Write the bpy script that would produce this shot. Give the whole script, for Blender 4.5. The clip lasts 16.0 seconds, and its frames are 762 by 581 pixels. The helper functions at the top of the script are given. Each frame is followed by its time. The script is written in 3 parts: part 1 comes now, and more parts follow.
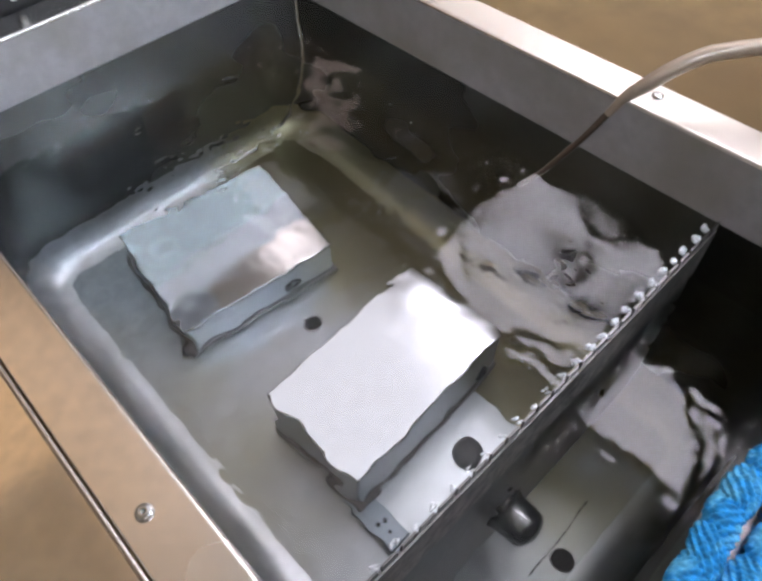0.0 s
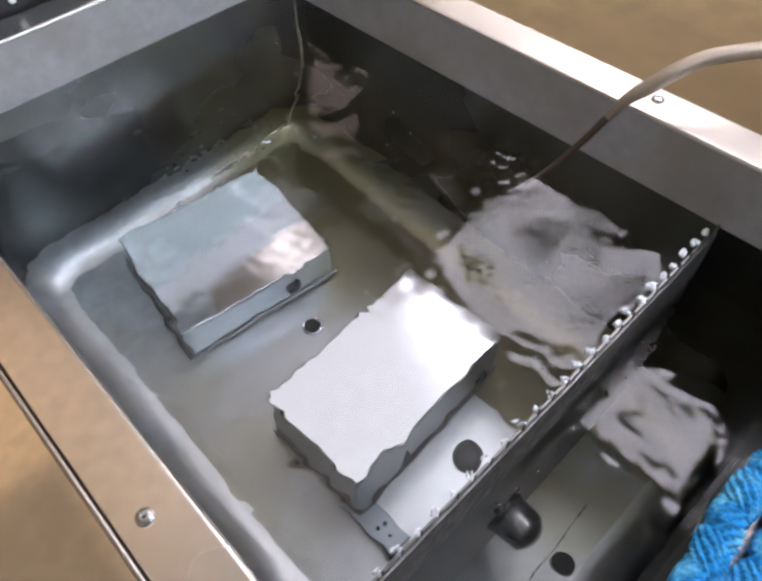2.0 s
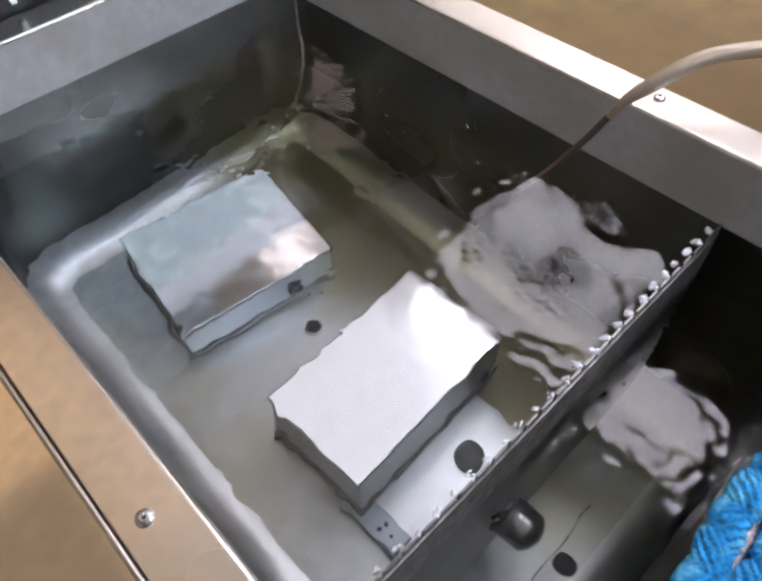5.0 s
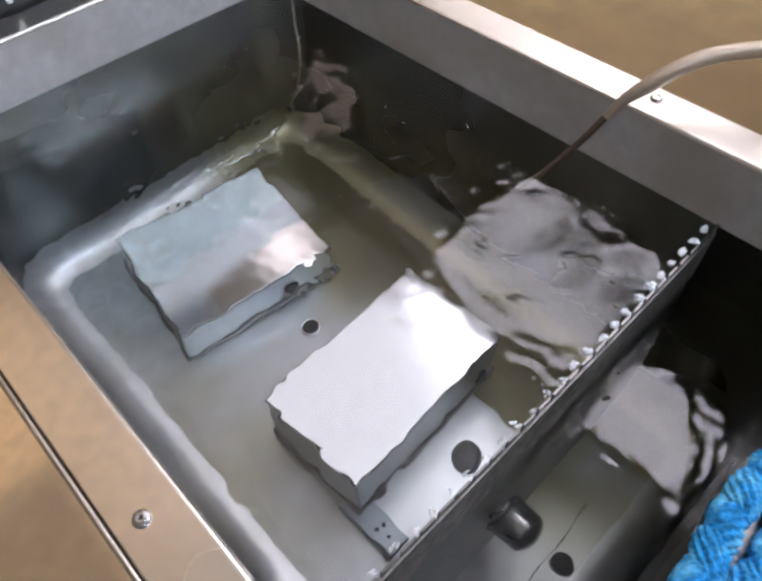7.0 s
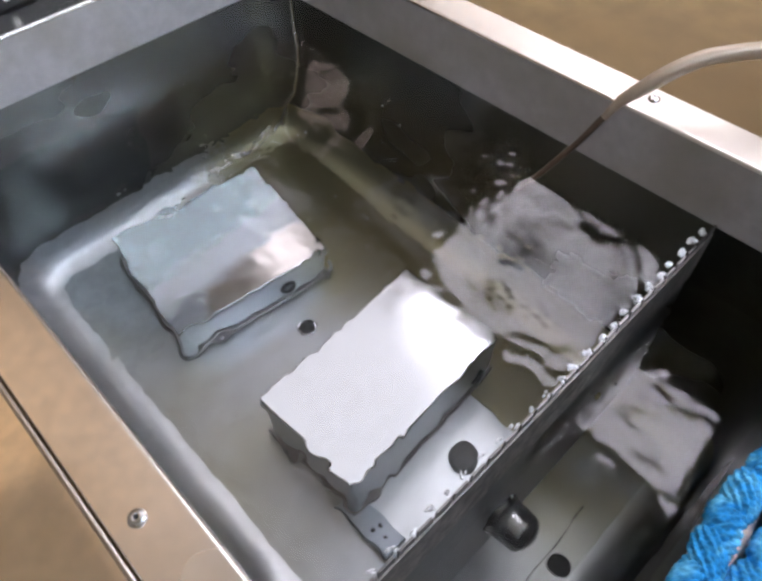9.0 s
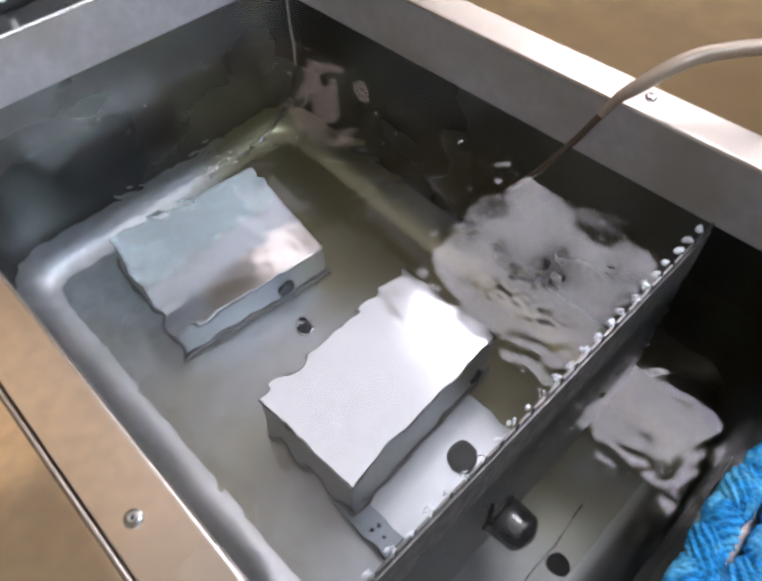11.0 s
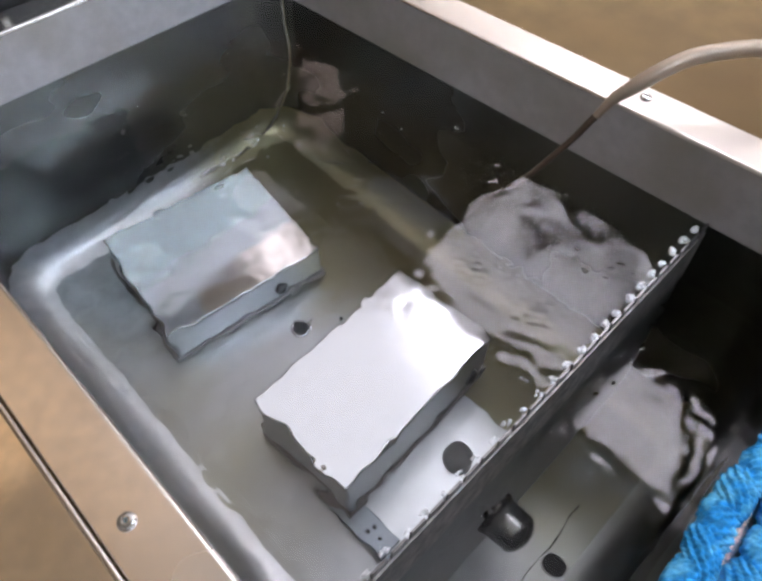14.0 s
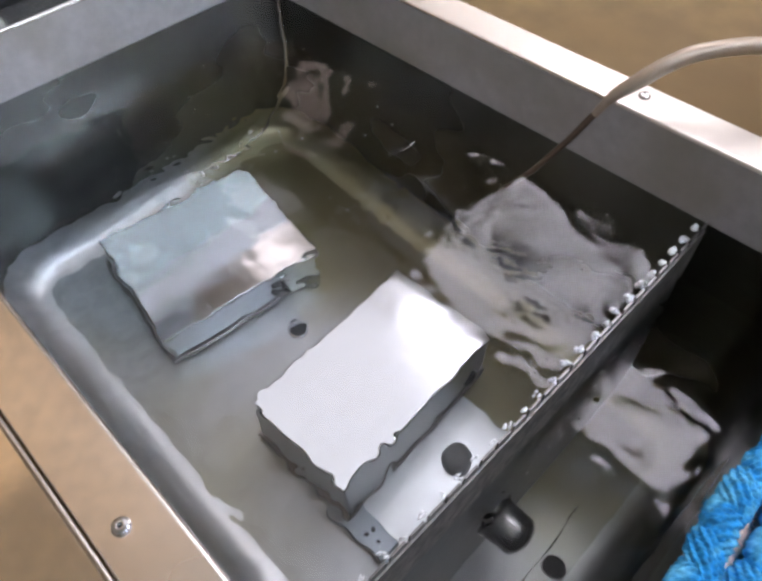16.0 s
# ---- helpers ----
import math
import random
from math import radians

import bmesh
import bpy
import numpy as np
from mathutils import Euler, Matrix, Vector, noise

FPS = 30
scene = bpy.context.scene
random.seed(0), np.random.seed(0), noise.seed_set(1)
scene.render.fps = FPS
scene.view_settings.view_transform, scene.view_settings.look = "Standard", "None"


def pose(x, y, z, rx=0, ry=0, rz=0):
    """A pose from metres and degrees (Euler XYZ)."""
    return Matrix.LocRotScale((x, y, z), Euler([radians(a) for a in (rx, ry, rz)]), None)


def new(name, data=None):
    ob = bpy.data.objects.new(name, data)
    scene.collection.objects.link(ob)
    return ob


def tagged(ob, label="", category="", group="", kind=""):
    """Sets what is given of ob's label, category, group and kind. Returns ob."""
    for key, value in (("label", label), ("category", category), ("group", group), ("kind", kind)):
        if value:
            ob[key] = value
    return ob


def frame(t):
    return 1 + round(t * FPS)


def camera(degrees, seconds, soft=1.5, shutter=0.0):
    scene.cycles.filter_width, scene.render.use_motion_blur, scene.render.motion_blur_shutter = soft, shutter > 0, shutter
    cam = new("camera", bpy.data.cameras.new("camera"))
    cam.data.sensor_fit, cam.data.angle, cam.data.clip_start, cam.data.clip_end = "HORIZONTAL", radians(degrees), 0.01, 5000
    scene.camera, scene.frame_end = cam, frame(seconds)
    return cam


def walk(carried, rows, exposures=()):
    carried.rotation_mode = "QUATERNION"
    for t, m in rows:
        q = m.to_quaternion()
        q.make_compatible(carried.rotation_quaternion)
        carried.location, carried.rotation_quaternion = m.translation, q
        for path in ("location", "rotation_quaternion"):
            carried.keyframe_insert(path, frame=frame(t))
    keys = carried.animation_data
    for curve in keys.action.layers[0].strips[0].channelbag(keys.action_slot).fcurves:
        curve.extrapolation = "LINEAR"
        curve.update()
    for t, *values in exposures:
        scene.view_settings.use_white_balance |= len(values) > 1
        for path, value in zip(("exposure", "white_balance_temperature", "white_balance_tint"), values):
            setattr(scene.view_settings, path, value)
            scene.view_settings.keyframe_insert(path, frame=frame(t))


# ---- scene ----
from mathutils.geometry import delaunay_2d_cdt

# camera: hand-held, nearly still above the corner of the tank
cam = camera(61.42, 16.0, soft=3.1)
WALK = [
    (0, pose(0.0194, -0.1757, 0.3362, 37.551, 1.797, -43.780)),
    (0.5, pose(0.0195, -0.1753, 0.3367, 37.590, 1.698, -43.756)),
    (1, pose(0.0202, -0.1744, 0.3366, 37.608, 1.664, -43.813)),
    (1.5, pose(0.0193, -0.1741, 0.3363, 37.701, 1.633, -43.837)),
    (2, pose(0.0184, -0.1734, 0.3357, 37.771, 1.625, -43.908)),
    (2.5, pose(0.0187, -0.1727, 0.3339, 37.842, 1.701, -43.873)),
    (3, pose(0.0188, -0.1724, 0.3352, 37.768, 1.708, -43.834)),
    (3.5, pose(0.0193, -0.1725, 0.3347, 37.787, 1.801, -43.762)),
    (4, pose(0.0203, -0.1728, 0.3344, 37.799, 1.871, -43.840)),
    (6.5, pose(0.0186, -0.1748, 0.3350, 37.826, 1.687, -43.886)),
    (7, pose(0.0194, -0.1735, 0.3341, 37.839, 1.633, -44.028)),
    (7.5, pose(0.0196, -0.1720, 0.3341, 37.826, 1.503, -44.060)),
    (8, pose(0.0191, -0.1717, 0.3333, 37.921, 1.391, -44.046)),
    (8.5, pose(0.0185, -0.1721, 0.3327, 37.975, 1.348, -44.111)),
    (9, pose(0.0184, -0.1732, 0.3321, 37.984, 1.267, -44.086)),
    (11.5, pose(0.0197, -0.1750, 0.3305, 38.053, 1.431, -44.342)),
    (12, pose(0.0190, -0.1754, 0.3311, 38.070, 1.379, -44.275)),
    (12.5, pose(0.0194, -0.1758, 0.3320, 37.956, 1.263, -44.404)),
    (13, pose(0.0196, -0.1754, 0.3311, 38.031, 1.225, -44.436)),
    (13.5, pose(0.0197, -0.1752, 0.3307, 38.046, 1.122, -44.466)),
    (14, pose(0.0205, -0.1743, 0.3297, 38.085, 1.156, -44.605)),
    (14.5, pose(0.0201, -0.1747, 0.3297, 38.037, 1.147, -44.644)),
    (15, pose(0.0199, -0.1759, 0.3298, 38.048, 1.150, -44.659)),
    (15.5, pose(0.0212, -0.1747, 0.3288, 38.032, 1.181, -44.777)),
    (16, pose(0.0227, -0.1728, 0.3260, 38.156, 1.189, -44.888)),
]
walk(cam, WALK, [(0, -0.09), (16, -0.09)])

# plan, metres: z = 0 is the top of the tank's rim
X0, X1, Y0, Y1 = 0.024, 0.475, -0.212, 0.506
FLOOR_Z = -0.41
WATER, SUMP = -0.066, -0.135
DIV_Y = -0.093
CEILING_Z, ROOM_Z = 1.66, -0.90

# ---- light ----
world = bpy.data.worlds.new("world")
scene.world = world
world.use_nodes = True
sky = world.node_tree.nodes.new("ShaderNodeTexSky")
sky.sky_type, sky.sun_disc = "NISHITA", False
sky.sun_elevation, sky.sun_rotation = radians(35), radians(200)
world.node_tree.links.new(sky.outputs[0], world.node_tree.nodes["Background"].inputs[0])
world.node_tree.nodes["Background"].inputs[1].default_value = 0.08
PANEL_POWER = 12.5
SOFT_POWER = 0.95
WINDOW_POWER = 25.0
WARM_POWER = 0.74
EAST_POWER = 2.0


# ---- materials ----
def material(name, base=(0.5, 0.5, 0.5), rough=0.5, metal=0.0, scale=20.0, vary=0.12, bump=0.0, bump_scale=60.0,
             stretch=(1, 1, 1), rough_vary=0.1, spec=0.5, second=None, second_scale=3.0):
    """Principled surface with two scales of colour variation, uneven roughness and fine relief."""
    m = bpy.data.materials.new(name)
    m.use_nodes = True
    nt = m.node_tree
    n, l = nt.nodes, nt.links
    p = n["Principled BSDF"]
    p.inputs["Metallic"].default_value = metal
    p.inputs["Specular IOR Level"].default_value = spec
    tc = n.new("ShaderNodeTexCoord")
    mp = n.new("ShaderNodeMapping")
    mp.inputs["Scale"].default_value = stretch
    l.new(tc.outputs["Object"], mp.inputs[0])

    def noise_node(s, detail=4):
        t = n.new("ShaderNodeTexNoise")
        t.inputs["Scale"].default_value = s
        t.inputs["Detail"].default_value = detail
        l.new(mp.outputs[0], t.inputs["Vector"])
        return t
    fine, broad = noise_node(scale), noise_node(second_scale, 3)
    ramp = n.new("ShaderNodeValToRGB")
    lo = tuple(c * (1 - vary) for c in base)
    hi = tuple(min(1, c * (1 + vary)) for c in base)
    ramp.color_ramp.elements[0].color, ramp.color_ramp.elements[1].color = (*lo, 1), (*hi, 1)
    ramp.color_ramp.elements[0].position, ramp.color_ramp.elements[1].position = 0.35, 0.65
    l.new(fine.outputs["Fac"], ramp.inputs[0])
    mix = n.new("ShaderNodeMix")
    mix.data_type = "RGBA"
    mix.inputs[7].default_value = (*(second or tuple(c * (1 - 1.4 * vary) for c in base)), 1)
    r2 = n.new("ShaderNodeValToRGB")
    r2.color_ramp.elements[0].position, r2.color_ramp.elements[1].position = 0.45, 0.7
    l.new(broad.outputs["Fac"], r2.inputs[0])
    l.new(r2.outputs[0], mix.inputs[0])
    l.new(ramp.outputs[0], mix.inputs[6])
    l.new(mix.outputs[2], p.inputs["Base Color"])
    mr = n.new("ShaderNodeMapRange")
    mr.inputs[1].default_value, mr.inputs[2].default_value = 0.3, 0.7
    mr.inputs[3].default_value, mr.inputs[4].default_value = max(0.02, rough * (1 - rough_vary)), rough * (1 + rough_vary)
    l.new(broad.outputs["Fac"], mr.inputs[0])
    l.new(mr.outputs[0], p.inputs["Roughness"])
    if bump:
        bt = noise_node(bump_scale, 3)
        b = n.new("ShaderNodeBump")
        b.inputs["Strength"].default_value = bump
        b.inputs["Distance"].default_value = 0.001
        l.new(bt.outputs["Fac"], b.inputs["Height"])
        l.new(b.outputs[0], p.inputs["Normal"])
    return m


def glow(name, colour, power):
    m = bpy.data.materials.new(name)
    m.use_nodes = True
    p = m.node_tree.nodes["Principled BSDF"]
    p.inputs["Base Color"].default_value = (0.8, 0.8, 0.8, 1)
    p.inputs["Emission Color"].default_value = (*colour, 1)
    p.inputs["Emission Strength"].default_value = power
    return m


def water_material(name, tint):
    m = bpy.data.materials.new(name)
    m.use_nodes = True
    nt = m.node_tree
    p = nt.nodes["Principled BSDF"]
    p.inputs["Base Color"].default_value = (*tint, 1)
    p.inputs["Roughness"].default_value = 0.0
    p.inputs["IOR"].default_value = 1.333
    p.inputs["Transmission Weight"].default_value = 1.0
    return m


STEEL_RIM = material("brushed_steel_rim", (0.70, 0.65, 0.60), 0.26, 1.0, 90, 0.06, 0.06, 300, (1, 1, 1))
STEEL_TANK = material("pressed_steel_tank", (0.39, 0.41, 0.425), 0.36, 1.0, 60, 0.08, 0.015, 180, second=(0.29, 0.285, 0.20), second_scale=4.5)
STEEL_DECK = material("polished_steel_deck", (0.62, 0.56, 0.48), 0.13, 1.0, 90, 0.06, 0.02, 300)
# Paler than the bottom: the cove's bright reflected band is in the colour.
STEEL_COVE = material("lightened_steel_cove", (0.60, 0.62, 0.64), 0.44, 1.0, 70, 0.08, 0.03, 200, second=(0.50, 0.51, 0.48), second_scale=5.0)
# Same tank steel; the walls' dim reflections are put into this dark colour.
STEEL_WALL = material("darkened_steel_wall", (0.128, 0.134, 0.122), 0.28, 1.0, 60, 0.08, 0.015, 180, second=(0.110, 0.108, 0.076))
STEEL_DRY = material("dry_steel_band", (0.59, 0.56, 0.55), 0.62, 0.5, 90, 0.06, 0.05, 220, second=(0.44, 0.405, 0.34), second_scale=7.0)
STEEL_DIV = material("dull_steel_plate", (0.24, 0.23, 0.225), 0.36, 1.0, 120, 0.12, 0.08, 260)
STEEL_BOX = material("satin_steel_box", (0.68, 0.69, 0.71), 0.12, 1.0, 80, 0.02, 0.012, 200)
STEEL_PLATE = material("pale_steel_plate", (0.56, 0.59, 0.61), 0.32, 1.0, 70, 0.08, 0.02, 200)
STEEL_BRACKET = material("blue_grey_bracket", (0.30, 0.34, 0.38), 0.36, 1.0, 90, 0.12, 0.06, 220)
# Dimmer than the lid's steel, to take down the sides' reflections.
STEEL_SIDE = material("dimmed_box_side", (0.52, 0.54, 0.57), 0.34, 1.0, 90, 0.08, 0.06, 220)
STEEL_STRIP = material("pale_mottled_strip", (0.52, 0.47, 0.44), 0.5, 1.0, 110, 0.34, 0.12, 300)
STEEL_SCREW = material("bright_steel_screw", (0.62, 0.61, 0.60), 0.22, 1.0, 200, 0.08)
STEEL_PIPE = material("dark_steel_pipe", (0.30, 0.295, 0.29), 0.27, 1.0, 120, 0.15, 0.05, 300)
TUBE_STEEL = material("thin_tube_steel", (0.66, 0.63, 0.60), 0.25, 1.0, 200, 0.1)
NOZZLE = material("brown_stained_nozzle", (0.16, 0.12, 0.09), 0.3, 0.8, 200, 0.15)
HOSE = material("grey_beige_hose", (0.50, 0.39, 0.29), 0.28, 0.3, 160, 0.12, 0.05, 400)
BENCH = material("brown_bench_top", (0.185, 0.112, 0.040), 0.6, 0.0, 25, 0.14, 0.02, 120, second=(0.155, 0.092, 0.033), spec=0.25)
BENCH_SIDE = material("bench_panel", (0.22, 0.15, 0.08), 0.5, 0.0, 18, 0.15)
CEILING = material("ceiling_paint", (0.45, 0.42, 0.36), 0.7, 0.0, 8, 0.06)
PAINT = material("grey_wall_paint", (0.42, 0.36, 0.29), 0.75, 0.0, 10, 0.08)
LINO = material("wooden_floor", (0.36, 0.25, 0.15), 0.5, 0.0, 12, 0.2)
RUBBER = material("grey_rubber", (0.27, 0.28, 0.28), 0.30, 0.0, 120, 0.15)
BLACK = material("black_plastic", (0.012, 0.012, 0.013), 0.4, 0.0, 60, 0.2)
DARK = material("dark_hole", (0.01, 0.01, 0.01), 0.8, 0.0, 60, 0.2)
CLOTH = material("blue_terry_cloth", (0.014, 0.27, 0.60), 0.9, 0.0, 260, 0.35, 0.6, 500, second=(0.17, 0.60, 0.86), second_scale=90)
FRAME_PAINT = material("white_frame_paint", (0.75, 0.75, 0.73), 0.4, 0.0, 15, 0.04)
PANEL_GLOW = glow("lamp_diffuser", (0.95, 0.91, 1.03), PANEL_POWER)
SOFT_GLOW = glow("added_soft_glow", (0.95, 0.96, 1.08), SOFT_POWER)
WINDOW_GLOW = glow("assumed_daylight", (0.73, 0.88, 1.14), WINDOW_POWER)
PINK_GLOW = glow("pink_diffuser", (1.0, 0.88, 0.90), 2.3)
ROSE_GLOW = glow("rose_diffuser", (1.0, 0.77, 0.70), 1.5)
SMALL_GLOW = glow("small_lamp_diffuser", (0.95, 0.91, 1.03), PANEL_POWER * 1.25)
LOW_GLOW = glow("added_low_glow", (0.95, 0.96, 1.05), 0.55)
OLIVE_GLOW = glow("olive_ceiling_glow", (1.0, 0.62, 0.18), 0.20)
WARM_GLOW = glow("amber_ceiling_glow", (1.0, 0.66, 0.36), WARM_POWER)
EAST_GLOW = glow("assumed_warm_daylight", (1.0, 0.92, 0.93), EAST_POWER)
WATER_MAT = water_material("clear_tap_water", (0.97, 0.97, 0.965))
# White that paints the lamp glints on the weir's water, also the bubbles.
GLINT_FOAM = material("white_glint_foam", (0.85, 0.86, 0.88), 0.12, 0.0, 300, 0.05, 0.3, 700)


def east_tint(m, colour, x0, x1, amount):
    """Olive-brown colour with a ragged edge that grows over the side of the tank between x0 and x1."""
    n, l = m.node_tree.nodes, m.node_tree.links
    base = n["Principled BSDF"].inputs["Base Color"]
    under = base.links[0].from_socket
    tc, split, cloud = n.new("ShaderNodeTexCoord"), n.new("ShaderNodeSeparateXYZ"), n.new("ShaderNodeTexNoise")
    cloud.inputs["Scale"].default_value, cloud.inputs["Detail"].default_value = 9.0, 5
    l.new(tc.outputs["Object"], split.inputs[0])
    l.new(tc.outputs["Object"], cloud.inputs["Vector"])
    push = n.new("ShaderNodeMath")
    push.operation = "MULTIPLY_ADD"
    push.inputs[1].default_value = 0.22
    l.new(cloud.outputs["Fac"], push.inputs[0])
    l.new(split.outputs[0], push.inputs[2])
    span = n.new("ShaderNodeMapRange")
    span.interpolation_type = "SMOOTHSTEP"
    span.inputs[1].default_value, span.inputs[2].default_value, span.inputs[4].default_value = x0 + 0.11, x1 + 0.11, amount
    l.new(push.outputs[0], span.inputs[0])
    tinted = n.new("ShaderNodeMix")
    tinted.data_type = "RGBA"
    tinted.inputs[7].default_value = (*colour, 1)
    l.new(span.outputs[0], tinted.inputs[0])
    l.new(under, tinted.inputs[6])
    l.new(tinted.outputs[2], base)


# Bottom turns darker olive towards the east wall.
east_tint(STEEL_TANK, (0.235, 0.205, 0.10), 0.26, 0.38, 0.85)
# The dimmer east and north-east cove is painted in with a darker olive.
east_tint(STEEL_COVE, (0.34, 0.31, 0.17), 0.27, 0.39, 0.9)


# ---- building helpers ----
def mesh_object(name, bm, mat, parent=None, label="", smooth=True):
    me = bpy.data.meshes.new(name)
    bm.to_mesh(me)
    bm.free()
    me.materials.append(mat)
    for p in me.polygons:
        p.use_smooth = smooth and (smooth != "round" or max(abs(c) for c in p.normal) < 0.9999)
    ob = new(name, me)
    if parent:
        ob.parent = parent
    if label:
        tagged(ob, label)
    return ob


def part(name, bm, mat, parent, label="", smooth=False):
    """Links a bmesh as one mesh under a thing or under a part."""
    return mesh_object(name, bm, mat, parent, label, smooth)


def thing(name, label, category, m=None, group="", kind=""):
    ob = new(name)
    ob.empty_display_size = 0.05
    if m is not None:
        ob.matrix_basis = m
    return tagged(ob, label, category, group, kind)


def box_bm(x0, x1, y0, y1, z0, z1, bevel=0.0, seg=2, bm=None):
    bm = bm or bmesh.new()
    made = bmesh.ops.create_cube(bm, size=1.0)["verts"]
    bmesh.ops.scale(bm, vec=(x1 - x0, y1 - y0, z1 - z0), verts=made)
    bmesh.ops.translate(bm, vec=((x0 + x1) / 2, (y0 + y1) / 2, (z0 + z1) / 2), verts=made)
    if bevel:
        edges = list({e for v in made for e in v.link_edges})
        bmesh.ops.bevel(bm, geom=edges, offset=bevel, segments=seg, affect="EDGES", profile=0.5)
    return bm


def loft_bm(loops, closed_ends=False, close_round=True):
    """Skin through loops of points that all have the same count."""
    bm = bmesh.new()
    vs = [[bm.verts.new(p) for p in loop] for loop in loops]
    for a, b in zip(vs, vs[1:]):
        k = len(a)
        for i in range(k if close_round else k - 1):
            j = (i + 1) % k
            bm.faces.new((a[i], a[j], b[j], b[i]))
    if closed_ends:
        bm.faces.new(list(reversed(vs[0])))
        bm.faces.new(vs[-1])
    bmesh.ops.recalc_face_normals(bm, faces=bm.faces)
    return bm


def round_rect(x0, x1, y0, y1, r, z, seg=10):
    pts = []
    for cx, cy, a0 in ((x1 - r, y1 - r, 0), (x0 + r, y1 - r, 90), (x0 + r, y0 + r, 180), (x1 - r, y0 + r, 270)):
        for i in range(seg + 1):
            a = radians(a0 + 90 * i / seg)
            pts.append((cx + r * math.cos(a), cy + r * math.sin(a), z))
    return pts


def lathe_bm(profile, seg=32):
    """Turns (radius, height) pairs round the z axis."""
    loops = [[(r * math.cos(2 * math.pi * i / seg), r * math.sin(2 * math.pi * i / seg), z) for i in range(seg)] for r, z in profile]
    return loft_bm(loops, True)


def ease(t):
    t = max(0.0, min(1.0, t))
    return t * t * (3 - 2 * t)


def smooth_path(points, steps=12):
    """Catmull-Rom through the points."""
    ps = [Vector(p) for p in points]
    ps = [2 * ps[0] - ps[1]] + ps + [2 * ps[-1] - ps[-2]]
    out = []
    for a, b, c, d in zip(ps, ps[1:], ps[2:], ps[3:]):
        for i in range(steps):
            t = i / steps
            out.append(0.5 * ((2 * b) + (c - a) * t + (2 * a - 5 * b + 4 * c - d) * t * t + (3 * b - a - 3 * c + d) * t ** 3))
    out.append(ps[-2])
    return out


def tube_bm(points, radius, seg=16, steps=12):
    path = smooth_path(points, steps)
    loops, side = [], None
    for i, p in enumerate(path):
        d = (path[min(i + 1, len(path) - 1)] - path[max(i - 1, 0)]).normalized()
        side = (side - d * side.dot(d)).normalized() if side else d.orthogonal().normalized()
        up = d.cross(side)
        r = radius(i / (len(path) - 1)) if callable(radius) else radius
        loops.append([p + r * (side * math.cos(2 * math.pi * k / seg) + up * math.sin(2 * math.pi * k / seg)) for k in range(seg)])
    return loft_bm(loops, True)


# ---- room ----
RX0, RX1, RY0, RY1 = -1.3, 2.65, -1.05, 2.6


def windowed_wall(name, along, at, outward, lo, hi, opening, mat_glow, label, pane_label):
    """An unseen room wall 0.15 m thick with one assumed framed window; along is 'x' or 'y', outward +1 or -1."""
    w0, w1, z0, z1 = opening

    def slab(a0, a1, d0, d1, b0, b1, bm=None, bevel=0.0):
        d0, d1 = sorted((at + outward * d0, at + outward * d1))
        if along == "x":
            return box_bm(a0, a1, d0, d1, b0, b1, bevel, bm=bm)
        return box_bm(d0, d1, a0, a1, b0, b1, bevel, bm=bm)
    bm = bmesh.new()
    low, high = ROOM_Z - 0.1, CEILING_Z + 0.12
    for q in ((lo, w0, low, high), (w1, hi, low, high), (w0, w1, low, z0), (w0, w1, z1, high)):
        slab(q[0], q[1], 0, 0.15, q[2], q[3], bm)
    tagged(mesh_object(name, bm, PAINT, smooth=False), label, "wall", kind="structure")
    win = thing("window_1" if along == "x" else "window_2", pane_label, "window", kind="structure")
    mid = (w0 + w1) / 2
    for q in ((w0, w1, z0, z0 + 0.04), (w0, w1, z1 - 0.04, z1), (w0, w0 + 0.04, z0 + 0.04, z1 - 0.04), (w1 - 0.04, w1, z0 + 0.04, z1 - 0.04), (mid - 0.02, mid + 0.02, z0 + 0.04, z1 - 0.04)):
        part("window_frame", slab(q[0], q[1], 0.04, 0.1, q[2], q[3], None, 0.004), FRAME_PAINT, win)
    tagged(mesh_object("backdrop", slab(w0 - 0.2, w1 + 0.2, 0.2, 0.22, z0 - 0.2, z1 + 0.1), mat_glow, smooth=False), "bright glowing sheet behind an assumed window", "daylight", kind="structure")


